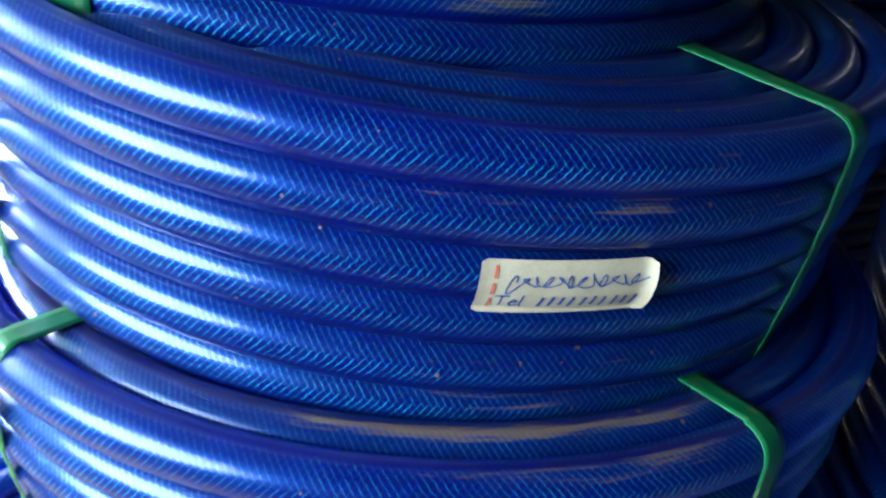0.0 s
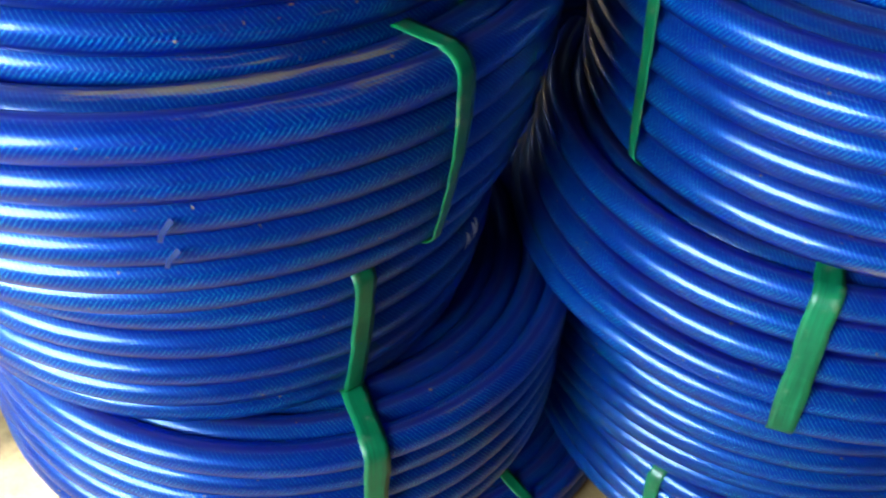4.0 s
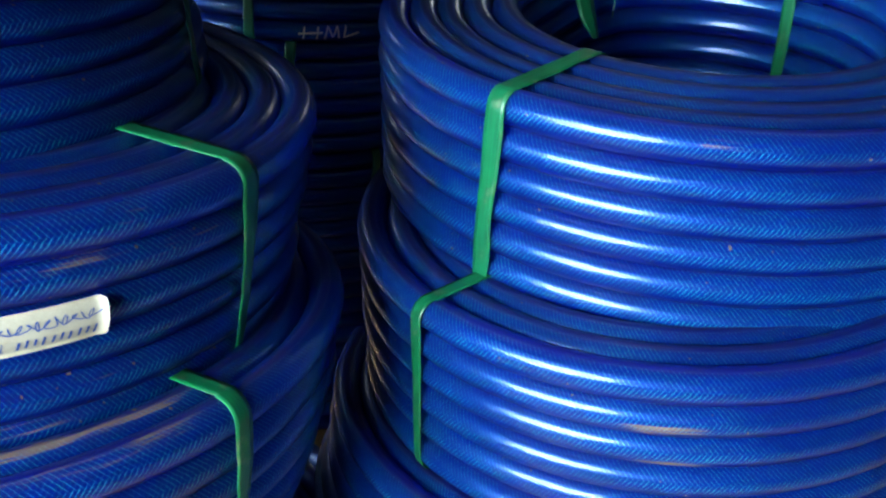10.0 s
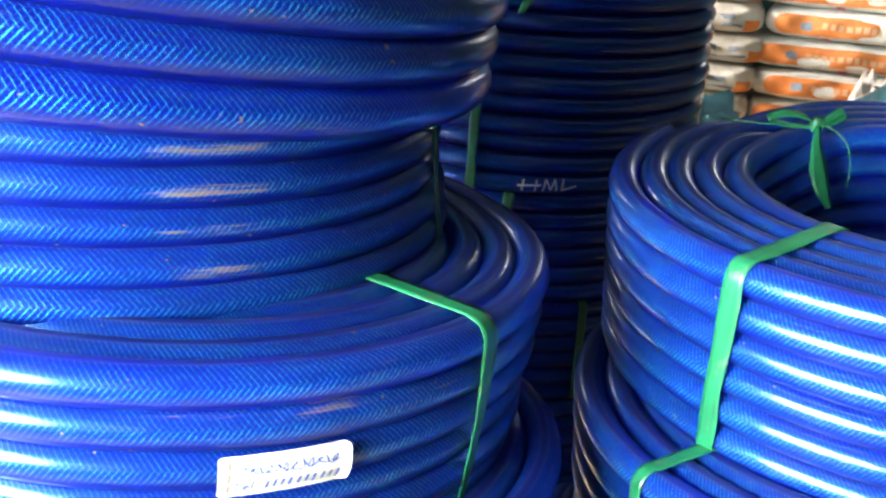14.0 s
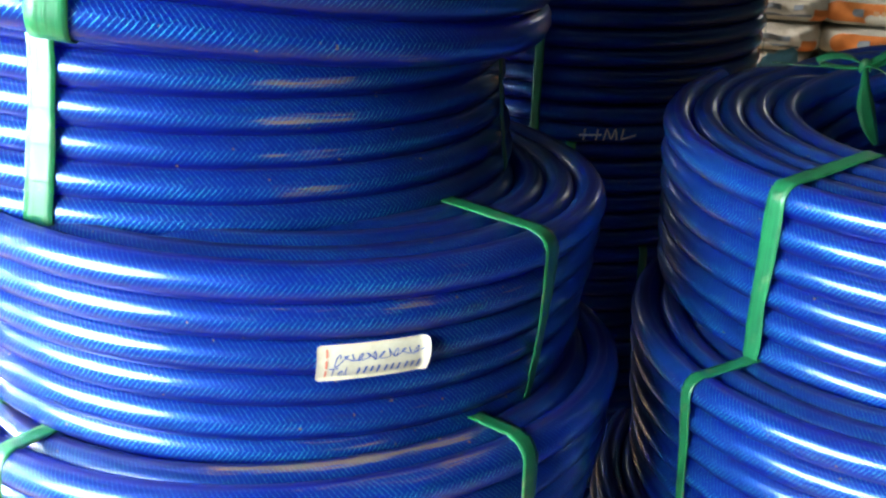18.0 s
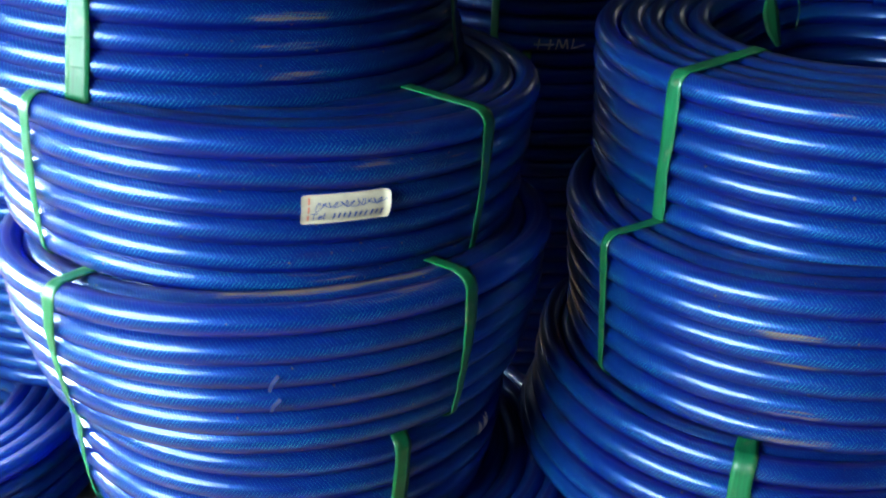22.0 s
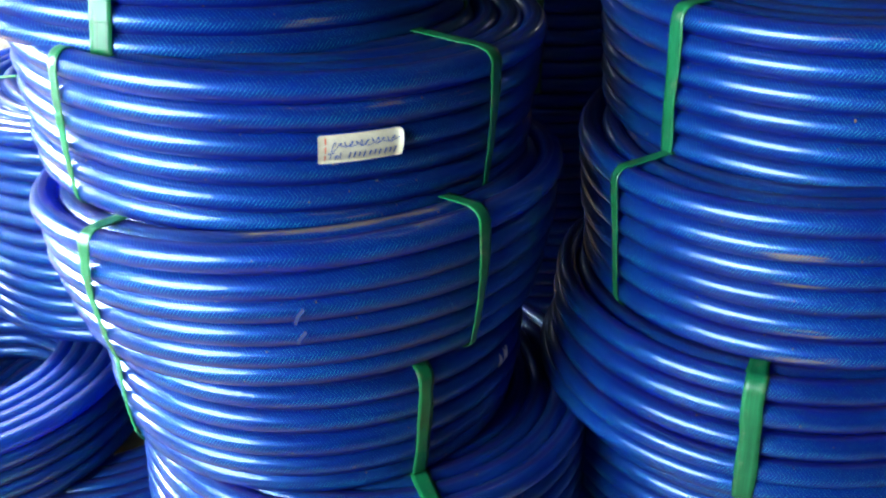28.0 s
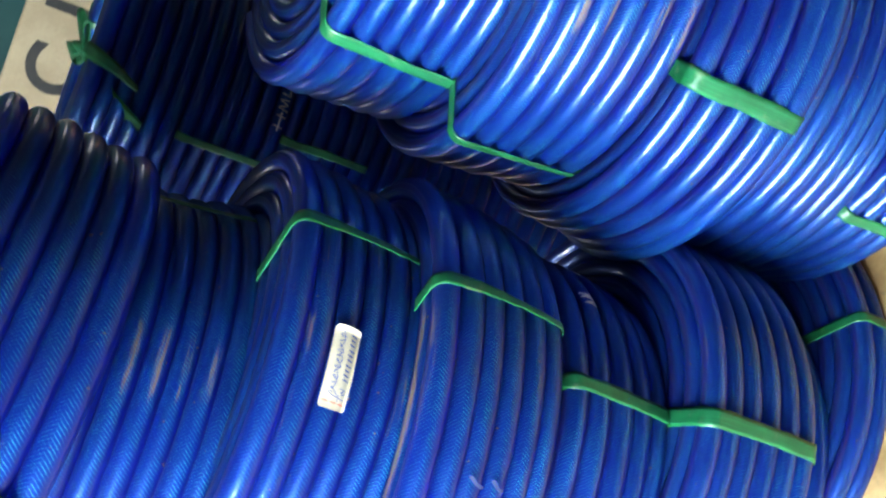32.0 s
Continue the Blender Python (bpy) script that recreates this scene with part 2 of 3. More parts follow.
CHALK = plain("white_marker", (0.50, 0.53, 0.58), (0.72, 0.74, 0.78), 300.0, 0.8)
CARDBOARD = plain("carton_board", (0.24, 0.18, 0.11), (0.32, 0.25, 0.16), 9.0, 0.8, 0.1)
BLACK_PRINT = plain("black_print", (0.010, 0.010, 0.012), (0.025, 0.022, 0.02), 40.0, 0.7)
SACK = plain("cream_woven_sack", (0.55, 0.50, 0.40), (0.80, 0.76, 0.66), 16.0, 0.7, 0.5, 0.004)
ORANGE = plain("orange_print", (0.62, 0.17, 0.03), (0.80, 0.26, 0.06), 22.0, 0.6, 0.4, 0.003)
GREY_PRINT = plain("grey_blue_print", (0.16, 0.19, 0.22), (0.26, 0.29, 0.32), 30.0, 0.6)
RED_PRINT = plain("red_print", (0.50, 0.04, 0.04), (0.60, 0.07, 0.06), 30.0, 0.6)
WHITE_PRINT = plain("pale_print", (0.66, 0.34, 0.15), (0.76, 0.46, 0.26), 30.0, 0.6)
TARP = plain("pale_blue_sheet", (0.16, 0.46, 0.58), (0.28, 0.62, 0.72), 12.0, 0.35, 0.6, 0.006)
GREY_FILM = plain("dusty_clear_film", (0.22, 0.18, 0.13), (0.50, 0.46, 0.40), 14.0, 0.22, 0.8, 0.006)


# ---- building helpers ----
def part(name, bm, material, parent, label=""):
    """Links a bmesh as one mesh object under a thing or a part."""
    me = bpy.data.meshes.new(name)
    bm.to_mesh(me)
    bm.free()
    return mesh_part(name, me, material, parent, label)


def mesh_part(name, me, material, parent, label=""):
    me.materials.append(material)
    ob = new(name, me)
    ob.parent = parent
    return tagged(ob, label)


def box(x0, y0, z0, x1, y1, z1, bevel=0.0):
    bm = bmesh.new()
    bmesh.ops.create_cube(bm, size=1.0, matrix=Matrix.LocRotScale(((x0 + x1) / 2, (y0 + y1) / 2, (z0 + z1) / 2), None, (x1 - x0, y1 - y0, z1 - z0)))
    if bevel:
        bmesh.ops.bevel(bm, geom=bm.edges[:], offset=bevel, segments=2, affect="EDGES", profile=0.5)
    return bm


def structure(name, bm, material, label, category):
    return tagged(part(name, bm, material, None), label, category, kind="structure")


def grid_mesh(name, points, closed, attributes):
    """A mesh from a rows x columns x 3 array of points; closed: the columns meet. attributes: name -> rows x columns values."""
    rows, cols = points.shape[:2]
    me = bpy.data.meshes.new(name)
    i, j = np.meshgrid(np.arange(rows - 1), np.arange(cols if closed else cols - 1), indexing="ij")
    k = (j + 1) % cols
    quads = np.stack([i * cols + j, (i + 1) * cols + j, (i + 1) * cols + k, i * cols + k], -1).reshape(-1, 4)
    me.vertices.add(rows * cols)
    me.vertices.foreach_set("co", points.astype(np.float32).ravel())
    me.loops.add(quads.size)
    me.loops.foreach_set("vertex_index", quads.astype(np.int32).ravel())
    me.polygons.add(len(quads))
    me.polygons.foreach_set("loop_start", np.arange(0, quads.size, 4, dtype=np.int32))
    me.polygons.foreach_set("loop_total", np.full(len(quads), 4, np.int32))
    me.update(calc_edges=True)
    me.polygons.foreach_set("use_smooth", np.ones(len(quads), bool))
    for key, values in attributes.items():
        me.attributes.new(key, "FLOAT", "POINT").data.foreach_set("value", values.astype(np.float32).ravel())
    me.validate()
    return me


RAD, PITCH, GROUND = 0.0135, 0.0256, -0.027  # the hose's radius, the step from one turn to the next, the floor's level


def wavy(theta, rng, size):
    """A smooth closed wobble round the coil."""
    return sum(size / k * np.sin(k * theta + rng.uniform(0, 6.28)) for k in (1, 2, 3, 5))


def level_of(turn, levels):
    """The height of a turn, in metres, by the levels of the coil's turns in steps of PITCH under the top one."""
    return -np.interp(turn, np.arange(len(levels)), levels) * PITCH


def shrink(turn, turns, taper):
    """How far a turn lies inside the top one."""
    return taper * (np.clip(turn, 0, turns - 1) / (turns - 1)) ** 1.5


def hose_mesh(radius, levels, layers, seed, taper=0.0, stains=(), segments=96, ring=15, start=1.7):
    """A hose wound layer by layer from the outside in. Its top turn lies at z = 0. Each turn lies level and steps down to the next near
    the angle start. stains: (turn, degrees, half width in degrees, height round the hose, strength)."""
    rng = np.random.default_rng(seed)
    turns = len(levels)
    points, alongs, arounds, dirts = [], [], [], []
    phi = np.linspace(-math.pi, math.pi, ring)
    length = 0.0
    for layer in range(layers):
        steps = turns * segments
        where = np.arange(steps) / segments
        theta = start + where * 2 * math.pi
        turn = np.floor(where)
        into = np.clip((where - turn - 0.86) / 0.14, 0, 1)
        into = into * into * (3 - 2 * into) * (turn < turns - 1)
        which = turn + into
        if layer % 2:
            which = turns - 1 - which
        push = np.clip(rng.normal(-0.0004, 0.0011, turns + 1), -0.0035, 0.0007)
        lift = rng.normal(0, 0.0009, turns + 1)
        lift[0] = lift[turns - 1] = 0
        lower = np.clip(np.floor(which), 0, turns - 1).astype(int)
        blend = which - lower
        rad = radius - layer * PITCH * 0.97 - shrink(which, turns, taper * max(0.0, 1 - 0.25 * layer))
        rad = rad + push[lower] * (1 - blend) + push[lower + 1] * blend
        level = level_of(which, levels) + lift[lower] * (1 - blend) + lift[lower + 1] * blend
        rad = rad + wavy(theta, rng, 0.0006)
        level = level + wavy(theta, rng, 0.0005)
        if layer < layers - 1:
            last = np.clip((np.arange(steps) - (steps - segments // 6)) / (segments // 6), 0, 1)
            rad = rad - PITCH * 0.97 * last * last * (3 - 2 * last)
        out = np.stack([np.cos(theta), np.sin(theta), 0 * theta], -1)
        centre = out * rad[:, None] + np.array([0, 0, 1]) * level[:, None]
        pts = centre[:, None] + RAD * (np.cos(phi)[None, :, None] * out[:, None] + np.sin(phi)[None, :, None] * np.array([0, 0, 1.0]))
        points.append(pts)
        s = length + where * 2 * math.pi * radius
        length = s[-1] + 2 * math.pi * radius / segments
        alongs.append(np.repeat(s[:, None], ring, 1))
        arounds.append(np.repeat(phi[None], steps, 0))
        dirt = np.zeros((steps, ring))
        for lay, at_turn, at, half, height, strong in stains:
            if lay == layer:
                off = (np.degrees(theta) - at + 180) % 360 - 180
                lie = np.exp(-((off / half) ** 4)) * (np.abs(which - at_turn) < 0.5)
                dirt = np.maximum(dirt, strong * lie[:, None] * np.exp(-(((phi - height) / 0.38) ** 2))[None])
        dirts.append(dirt)
    cat = np.concatenate
    return grid_mesh("hose", cat(points), False, {"along": cat(alongs), "around": cat(arounds), "dirt": cat(dirts)})


def strap_mesh(radius, levels, layers, degrees, width=0.0135, lean=0.0, seed=0, taper=0.0):
    """A flat band drawn tight round the coil's section at that angle; lean: degrees by which its foot stands further round."""
    rng = np.random.default_rng(seed)
    turns = len(levels)
    gap = 0.0016
    r1, r0 = radius, radius - (layers - 1) * PITCH * 0.97
    z1, z0 = 0.0, level_of(turns - 1, levels)
    big = RAD + gap
    profile = []
    flank = [(r1 - shrink(k, turns, taper), level_of(k, levels), -5, 5) for k in range(1, turns - 1)] if taper else []
    for cx, cz, a0, a1 in ((r1, z1, 90, 0), *flank, (r1 - taper, z0, 0, -90), (r0, z0, -90, -180), (r0, z1, 180, 90)):
        count = 2 if a0 == -5 else 6
        for k in range(count + 1):
            a = radians(a0 + (a1 - a0) * k / count) if count == 6 else radians(5 - 5 * k)
            profile.append((cx + big * math.cos(a), cz + big * math.sin(a)))
    profile.append(profile[0])
    # more points on the long sides
    fine = []
    for (ax, az), (bx, bz) in zip(profile, profile[1:]):
        count = max(1, int(math.hypot(bx - ax, bz - az) / 0.012))
        fine += [(ax + (bx - ax) * k / count, az + (bz - az) * k / count) for k in range(count)]
    fine.append(fine[0])
    pr = np.array(fine)
    dist = np.r_[0, np.cumsum(np.hypot(*np.diff(pr, axis=0).T))]
    depth = (z1 - pr[:, 1]) / (z1 - z0 + 1e-9)
    turn = radians(degrees) + radians(lean) * np.clip(depth, 0, 1) * np.where(pr[:, 0] > (r0 + r1) / 2, 1, 0.6)
    narrow = 1 - 0.08 * rng.random()
    wide = np.atleast_1d(np.asarray(width, float))
    half = np.interp(np.clip(depth, 0, 1), np.linspace(0, 1, len(wide)), wide) if len(wide) > 1 else wide * np.ones(len(pr))
    half = half / 2 * narrow * (1 + 0.10 * np.interp(dist, np.linspace(0, dist[-1], 30), rng.uniform(-1, 1, 30)))
    turn = turn + np.interp(dist, np.linspace(0, dist[-1], 16), rng.uniform(-1, 1, 16)) * 0.0012 / radius
    tang = np.gradient(pr, axis=0)
    tang /= np.linalg.norm(tang, axis=1)[:, None] + 1e-9
    norm = np.stack([-tang[:, 1], tang[:, 0]], -1)
    middle = pr.mean(0)
    norm *= np.sign(((pr - middle) * norm).sum(1))[:, None]
    rows = []
    for side, lift in ((-1, 0.0), (-0.5, 0.0002), (0, -0.0001), (0.5, 0.0002), (1, 0.0), (1, -0.0006), (0, -0.0007), (-1, -0.0006)):
        q = pr + norm * lift
        out = np.stack([np.cos(turn), np.sin(turn), 0 * turn], -1)
        tan = np.stack([-np.sin(turn), np.cos(turn), 0 * turn], -1)
        rows.append(out * q[:, :1] + tan * (side * half)[:, None] + np.array([0, 0, 1.0]) * q[:, 1:])
    pts = np.stack(rows, 1)
    n = len(pr)
    return grid_mesh("strap", pts, True, {"along": np.repeat(dist[:, None], 8, 1), "around": np.repeat(np.array([[-1, -0.5, 0, 0.5, 1, 1, 0, -1.0]]), n, 0)})


def hose_coil(label, centre, tilt, radius, taper, levels, layers, straps, stains, seed, start):
    """A bundle of hose: centre of its top turn; tilt: degrees of the axis towards +x and +y. straps: (degrees, width, lean)."""
    ob = tagged(new("hose_coil"), label, "hose coil", "stacked hose coils")
    height = RAD - level_of(len(levels), levels)
    axis = Vector((math.tan(radians(tilt[0])), math.tan(radians(tilt[1])), 1)).normalized()
    turn = Vector((0, 0, 1)).rotation_difference(axis).to_matrix().to_4x4()
    ob.matrix_world = Matrix.Translation(centre) @ turn @ Matrix.Translation((0, 0, -height))
    lift = Matrix.Translation((0, 0, height))
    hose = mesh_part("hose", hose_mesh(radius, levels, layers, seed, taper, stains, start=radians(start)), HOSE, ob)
    hose.matrix_basis = lift
    for n, (degrees, width, lean) in enumerate(straps):
        band = mesh_part("strap", strap_mesh(radius, levels, layers, degrees, width, lean, seed * 10 + n, taper), STRAP, ob, "flat green plastic strap")
        band.matrix_basis = lift
    return ob


def ribbon_mesh(points, sides, width, thick=0.0006):
    """A flat band along points; sides: the direction across it at each point."""
    pts = np.array(points, float)
    side = np.array(sides, float)
    side /= np.linalg.norm(side, axis=1)[:, None]
    tang = np.gradient(pts, axis=0)
    norm = np.cross(tang, side)
    norm /= np.linalg.norm(norm, axis=1)[:, None] + 1e-9
    wide = np.broadcast_to(np.asarray(width, float), (len(pts),))[:, None] / 2
    rows = [pts + side * wide * s + norm * thick * l for s, l in ((-1, 0), (-0.4, 1), (0.4, 1), (1, 0), (0.4, -1), (-0.4, -1))]
    grid = np.stack(rows, 1)
    dist = np.r_[0, np.cumsum(np.linalg.norm(np.diff(pts, axis=0), axis=1))]
    return grid_mesh("band", grid, True, {"along": np.repeat(dist[:, None], 6, 1), "around": np.repeat(np.array([[-1, -0.4, 0.4, 1, 0.4, -0.4]]), len(pts), 0)})


def smooth_line(points, count):
    """A Catmull-Rom line through the points."""
    p = np.array(points, float)
    p = np.vstack([2 * p[0] - p[1], p, 2 * p[-1] - p[-2]])
    out = []
    for i in range(1, len(p) - 2):
        for t in np.linspace(0, 1, count, endpoint=i == len(p) - 3):
            out.append(0.5 * (2 * p[i] + (p[i + 1] - p[i - 1]) * t + (2 * p[i - 1] - 5 * p[i] + 4 * p[i + 1] - p[i + 2]) * t**2 + (3 * p[i] - p[i - 1] - 3 * p[i + 1] + p[i + 2]) * t**3))
    return np.array(out)


def on_turn(radius, level, degrees, along, up, proud=0.0032):
    """A place on the outer flank of a turn: along and up are metres along and across the hose from the angle."""
    a = radians(degrees) + along / (radius + RAD)
    phi = up / RAD
    rad = radius + (RAD + proud) * np.cos(phi)
    return np.stack([rad * np.cos(a), rad * np.sin(a), level + (RAD + proud) * np.sin(phi)], -1)


def scrawl(name, strokes, radius, key, turn, degrees, width, material, label):
    """Marker strokes on a turn of the named coil, joined into one part."""
    level = level_of(turn, LEVELS[key])
    bm = bmesh.new()
    for stroke in strokes:
        line = np.array(stroke, float)
        fine = np.concatenate([np.linspace(p, q, 6)[:-1] for p, q in zip(line, line[1:])] + [line[-1:]])
        step = np.gradient(fine, axis=0)
        step /= np.linalg.norm(step, axis=1)[:, None] + 1e-9
        across = np.stack([-step[:, 1], step[:, 0]], -1) * width / 2
        left = on_turn(radius, level, degrees, (fine + across)[:, 0], (fine + across)[:, 1])
        right = on_turn(radius, level, degrees, (fine - across)[:, 0], (fine - across)[:, 1])
        lv, rv = [bm.verts.new(v) for v in left], [bm.verts.new(v) for v in right]
        for k in range(len(fine) - 1):
            bm.faces.new((lv[k], rv[k], rv[k + 1], lv[k + 1]))
    ob = part(name, bm, material, made[key], label)
    ob.matrix_basis = LIFT[key]
    return ob


# ---- the room ----
structure("floor", box(-3.4, -3.6, GROUND - 0.12, 8.0, 5.0, GROUND), CONCRETE, "worn dusty tan concrete shop floor", "floor")
structure("ceiling", box(-3.4, -3.6, 3.0, 8.0, 5.0, 3.12), CEILING, "dim painted ceiling over the store room", "ceiling")
structure("wall_north", box(-0.7, 5.0, GROUND, 2.8, 5.15, 3.0), TEAL, "dim teal painted back wall", "wall")
structure("wall_north_corner", box(-3.4, 5.0, GROUND, -1.7, 5.15, 3.0), TEAL, "dim teal painted wall in the corner", "wall")
structure("wall_north_sill", box(-1.7, 5.0, GROUND, -0.7, 5.15, 1.3), TEAL, "teal painted wall under the corner window", "wall")
structure("wall_north_head", box(-1.7, 5.0, 2.3, -0.7, 5.15, 3.0), TEAL, "teal painted wall over the corner window", "wall")
structure("wall_north_end", box(3.9, 5.0, GROUND, 8.0, 5.15, 3.0), TEAL, "dim teal painted back wall beside the window", "wall")
structure("wall_north_parapet", box(2.8, 5.0, GROUND, 3.9, 5.15, 1.3), TEAL, "teal painted wall under the window", "wall")
structure("wall_north_lintel", box(2.8, 5.0, 2.2, 3.9, 5.15, 3.0), TEAL, "teal painted wall over the window", "wall")
structure("wall_east", box(8.0, -3.6, GROUND, 8.15, 5.0, 3.0), PLASTER, "dim plastered side wall", "wall")
structure("wall_south", box(-0.3, -3.75, GROUND, 8.0, -3.6, 3.0), PLASTER, "dim plastered wall behind the aisle", "wall")
structure("wall_west", box(-1.95, 0.45, GROUND, -1.8, 0.55, 3.0), PLASTER, "plastered post beside the open shop front", "wall")
structure("wall_west_pier", box(-1.95, 2.9, GROUND, -1.8, 3.2, 3.0), PLASTER, "plastered pier between the side gap and window", "wall")
structure("wall_west_rear", box(-1.95, 4.8, GROUND, -1.8, 5.0, 3.0), PLASTER, "plastered wall in the rear corner", "wall")
structure("wall_west_parapet", box(-1.95, 3.2, GROUND, -1.8, 4.8, 0.95), PLASTER, "low wall under the rear window", "wall")
structure("wall_west_lintel", box(-1.95, 3.2, 2.3, -1.8, 4.8, 3.0), PLASTER, "wall over the rear window", "wall")
structure("wall_west_header", box(-1.95, -3.6, 2.55, -1.8, 0.6, 3.0), PLASTER, "plastered header over the shop front", "wall")


# ---- the stacks of hose ----
BLUE = "glossy blue braided PVC hose coil "
MUD = [(0, 1, -120.3, 7, -0.2, 0.9), (0, 2, -118.7, 6, -0.5, 0.62), (0, 3, -118, 5, -0.5, 0.4), (0, 4, -118.5, 8, -0.25, 0.72), (0, 5, -117, 9.5, -0.1, 0.8)]
GREY = [(0, 1, -69, 10.5, 0.05, 0.72), (0, 2, -69, 9.5, 0.05, 0.72), (0, 3, -68, 9, 0.05, 0.5), (0, 4, -68.5, 8.5, 0.05, 0.6), (0, 1, -30, 12, 0.6, 0.3), (0, 3, -30, 12, 0.6, 0.3)]
STREAKS = [(0, 1, -50, 15, 0.3, 0.42), (0, 2, -45, 13, -0.3, 0.40), (0, 3, -48, 15, 0.3, 0.38), (0, 4, -48, 16, -0.4, 0.44), (0, 5, -58, 22, -0.6, 0.50), (0, 1, -69.7, 5.5, 0.75, 0.66), (0, 1, -85, 9, 0.6, 0.42), (0, 0, -64, 3, 0.4, 0.5), (0, 0, -5, 20, 0.9, 0.55), (0, 4, -75, 14, 0.4, 0.35), (0, 5, -72, 12, 0.7, 0.45), (0, 3, -98, 10, 0.2, 0.3)]
COILS = {
    # name: label, centre of the top turn, tilt, radius, taper, turns, straps (degrees, width, lean), stains
    "A1": (BLUE + "lying on top of the stack", (-0.051, 0.582, 1.0285), (8.6, -1.4), 0.261, 0.0, 6, [(-95.7, 0.0205, 0), (20, 0.0135, 0), (150, 0.0135, 0)], [(0, 5, -60, 30, -0.6, 0.3), (0, 4, -95, 18, 0.4, 0.3)]),
    "A2": (BLUE + "with long grey dust smears", (-0.0695, 0.685, 0.8675), (3.93, -0.2), 0.240, -0.018, 6, [(-106.3, 0.0210, 0.8), (-18.5, 0.0130, -2), (95, 0.0135, 0)], GREY),
    "A3": (BLUE + "with a handwritten side sticker", (-0.008, 0.623, 0.7265), (3.2, 1.5), 0.2593, 0.0133, 6, [(-45, (0.0170, 0.0110, 0.0080), 2), (-133, (0.0140, 0.0120, 0.0070), -3), (100, 0.0135, 0)], STREAKS),
    "A4": (BLUE + "with pale scuffs, slack straps", (-0.0016, 0.587, 0.5723), (-0.6, 6.0), 0.2656, 0.026, 6, [(-53.3, (0.0155, 0.0105, 0.0080), 1.5), (-131.5, (0.0180, 0.0120, 0.0080), -7), (100, 0.0135, 0)],
           [(0, 0, -72, 17, 1.15, 0.60), (1, 0, -78, 27, 1.35, 0.84), (0, 0, -30, 12, 1.0, 0.4)]),
    "A5": (BLUE + "squeezed narrow in the stack", (-0.001, 0.595, 0.409), (1.5, 3.6), 0.230, 0.014, 5, [(-63.2, 0.0180, 0), (-146, 0.0140, -6), (60, 0.0135, 0)], []),
    "A6": (BLUE + "low in the tall stack", (0.052, 0.597, 0.276), (2.5, 1.5), 0.262, 0.0, 6, [(-77.5, 0.0215, 0), (160, 0.0135, 0), (60, 0.0135, 0)], [(0, 0, -70, 20, 1.2, 0.35)]),
    "A7": (BLUE + "near the foot of the stack", (0.045, 0.66, 0.117), (0, 0), 0.250, 0.0, 4, [(-160, 0.0135, 0), (40, 0.0135, 0)], []),
    "B1": (BLUE + "tied with a green bow", (0.616, 0.613, 0.7578), (-3.9, -1.5), 0.272, 0.0, 6, [(-152, 0.0165, -2), (24, 0.0135, 0)],
           [(0, 0, -121, 4, 0.45, 0.55), (0, 1, -123.7, 1.0, 0.9, 0.7), (0, 0, -100, 25, 1.3, 0.3), (0, 5, -112, 9, -0.2, 0.3)]),
    "B2": (BLUE + "with tan mud stains", (0.569, 0.555, 0.605), (-5.7, 0.35), 0.2585, 0.0, 6, [(-161.8, (0.0135, 0.0110, 0.0095), -1.4), (20, 0.0135, 0)], MUD + [(0, 0, -165, 14, 0.3, 0.35)]),
    "B3": (BLUE + "bulging under the stained one", (0.5494, 0.5652, 0.4082), (-1.3, 1.2), 0.254, -0.018, 5, [(-118, 0.0220, 0.4), (30, 0.0135, 0)], []),
    "B4": (BLUE + "with a dusty tan edge", (0.571, 0.59, 0.2567), (-2.4, 1.0), 0.265, 0.0, 6, [(150, 0.0135, 0), (30, 0.0135, 0)], [(0, 0, -165, 25, 0.9, 0.6)]),
    "B5": (BLUE + "at the short stack's foot", (0.605, 0.57, 0.116), (0, 0), 0.280, 0.0, 4, [(-140.4, 0.0155, 0.5)], []),
    "E1": (BLUE + "lying thin beneath both stacks", (0.145, 0.675, 0.0118), (0, 0), 0.280, 0.0, 2, [(-62, 0.0145, 0), (170, 0.0135, 0)], []),
    "C1": (BLUE + "on the shaded rear stack", (0.42, 1.345, 0.901), (0, 0), 0.2565, 0.0, 6, [(-172, 0.0135, 0), (60, 0.0135, 0)], []),
    "C2": (BLUE + "with white marker letters", (0.42, 1.345, 0.747), (0, 0), 0.2565, 0.0, 6, [(-116, 0.0140, 0), (-25, 0.0135, 0)], []),
    "C3": (BLUE + "in the shaded rear stack", (0.42, 1.345, 0.593), (0, 0), 0.258, 0.0, 6, [(-105, 0.0135, 0)], []),
    "C4": (BLUE + "in the shaded rear stack", (0.42, 1.345, 0.439), (0, 0), 0.255, 0.0, 6, [(-80, 0.0135, 0)], []),
    "C5": (BLUE + "low in the rear stack", (0.42, 1.345, 0.284), (0, 0), 0.258, 0.0, 6, [], []),
    "C6": (BLUE + "at the rear stack's foot", (0.42, 1.345, 0.125), (0, 0), 0.258, 0.0, 6, [], []),
    "D1": (BLUE + "brightly lit on top", (-0.30, 1.12, 0.506), (0, 0), 0.260, 0.0, 6, [(-175, 0.0135, 0), (10, 0.0135, 0)], []),
    "D2": (BLUE + "brightly lit in the stack", (-0.30, 1.12, 0.350), (0, 0), 0.263, 0.0, 7, [(-160, 0.0135, 0)], []),
    "D3": (BLUE + "slipped sideways, its middle showing", (-0.575, 0.905, 0.150), (0, 0), 0.262, 0.0, 5, [(14, 0.0150, 0), (160, 0.0135, 0)], []),
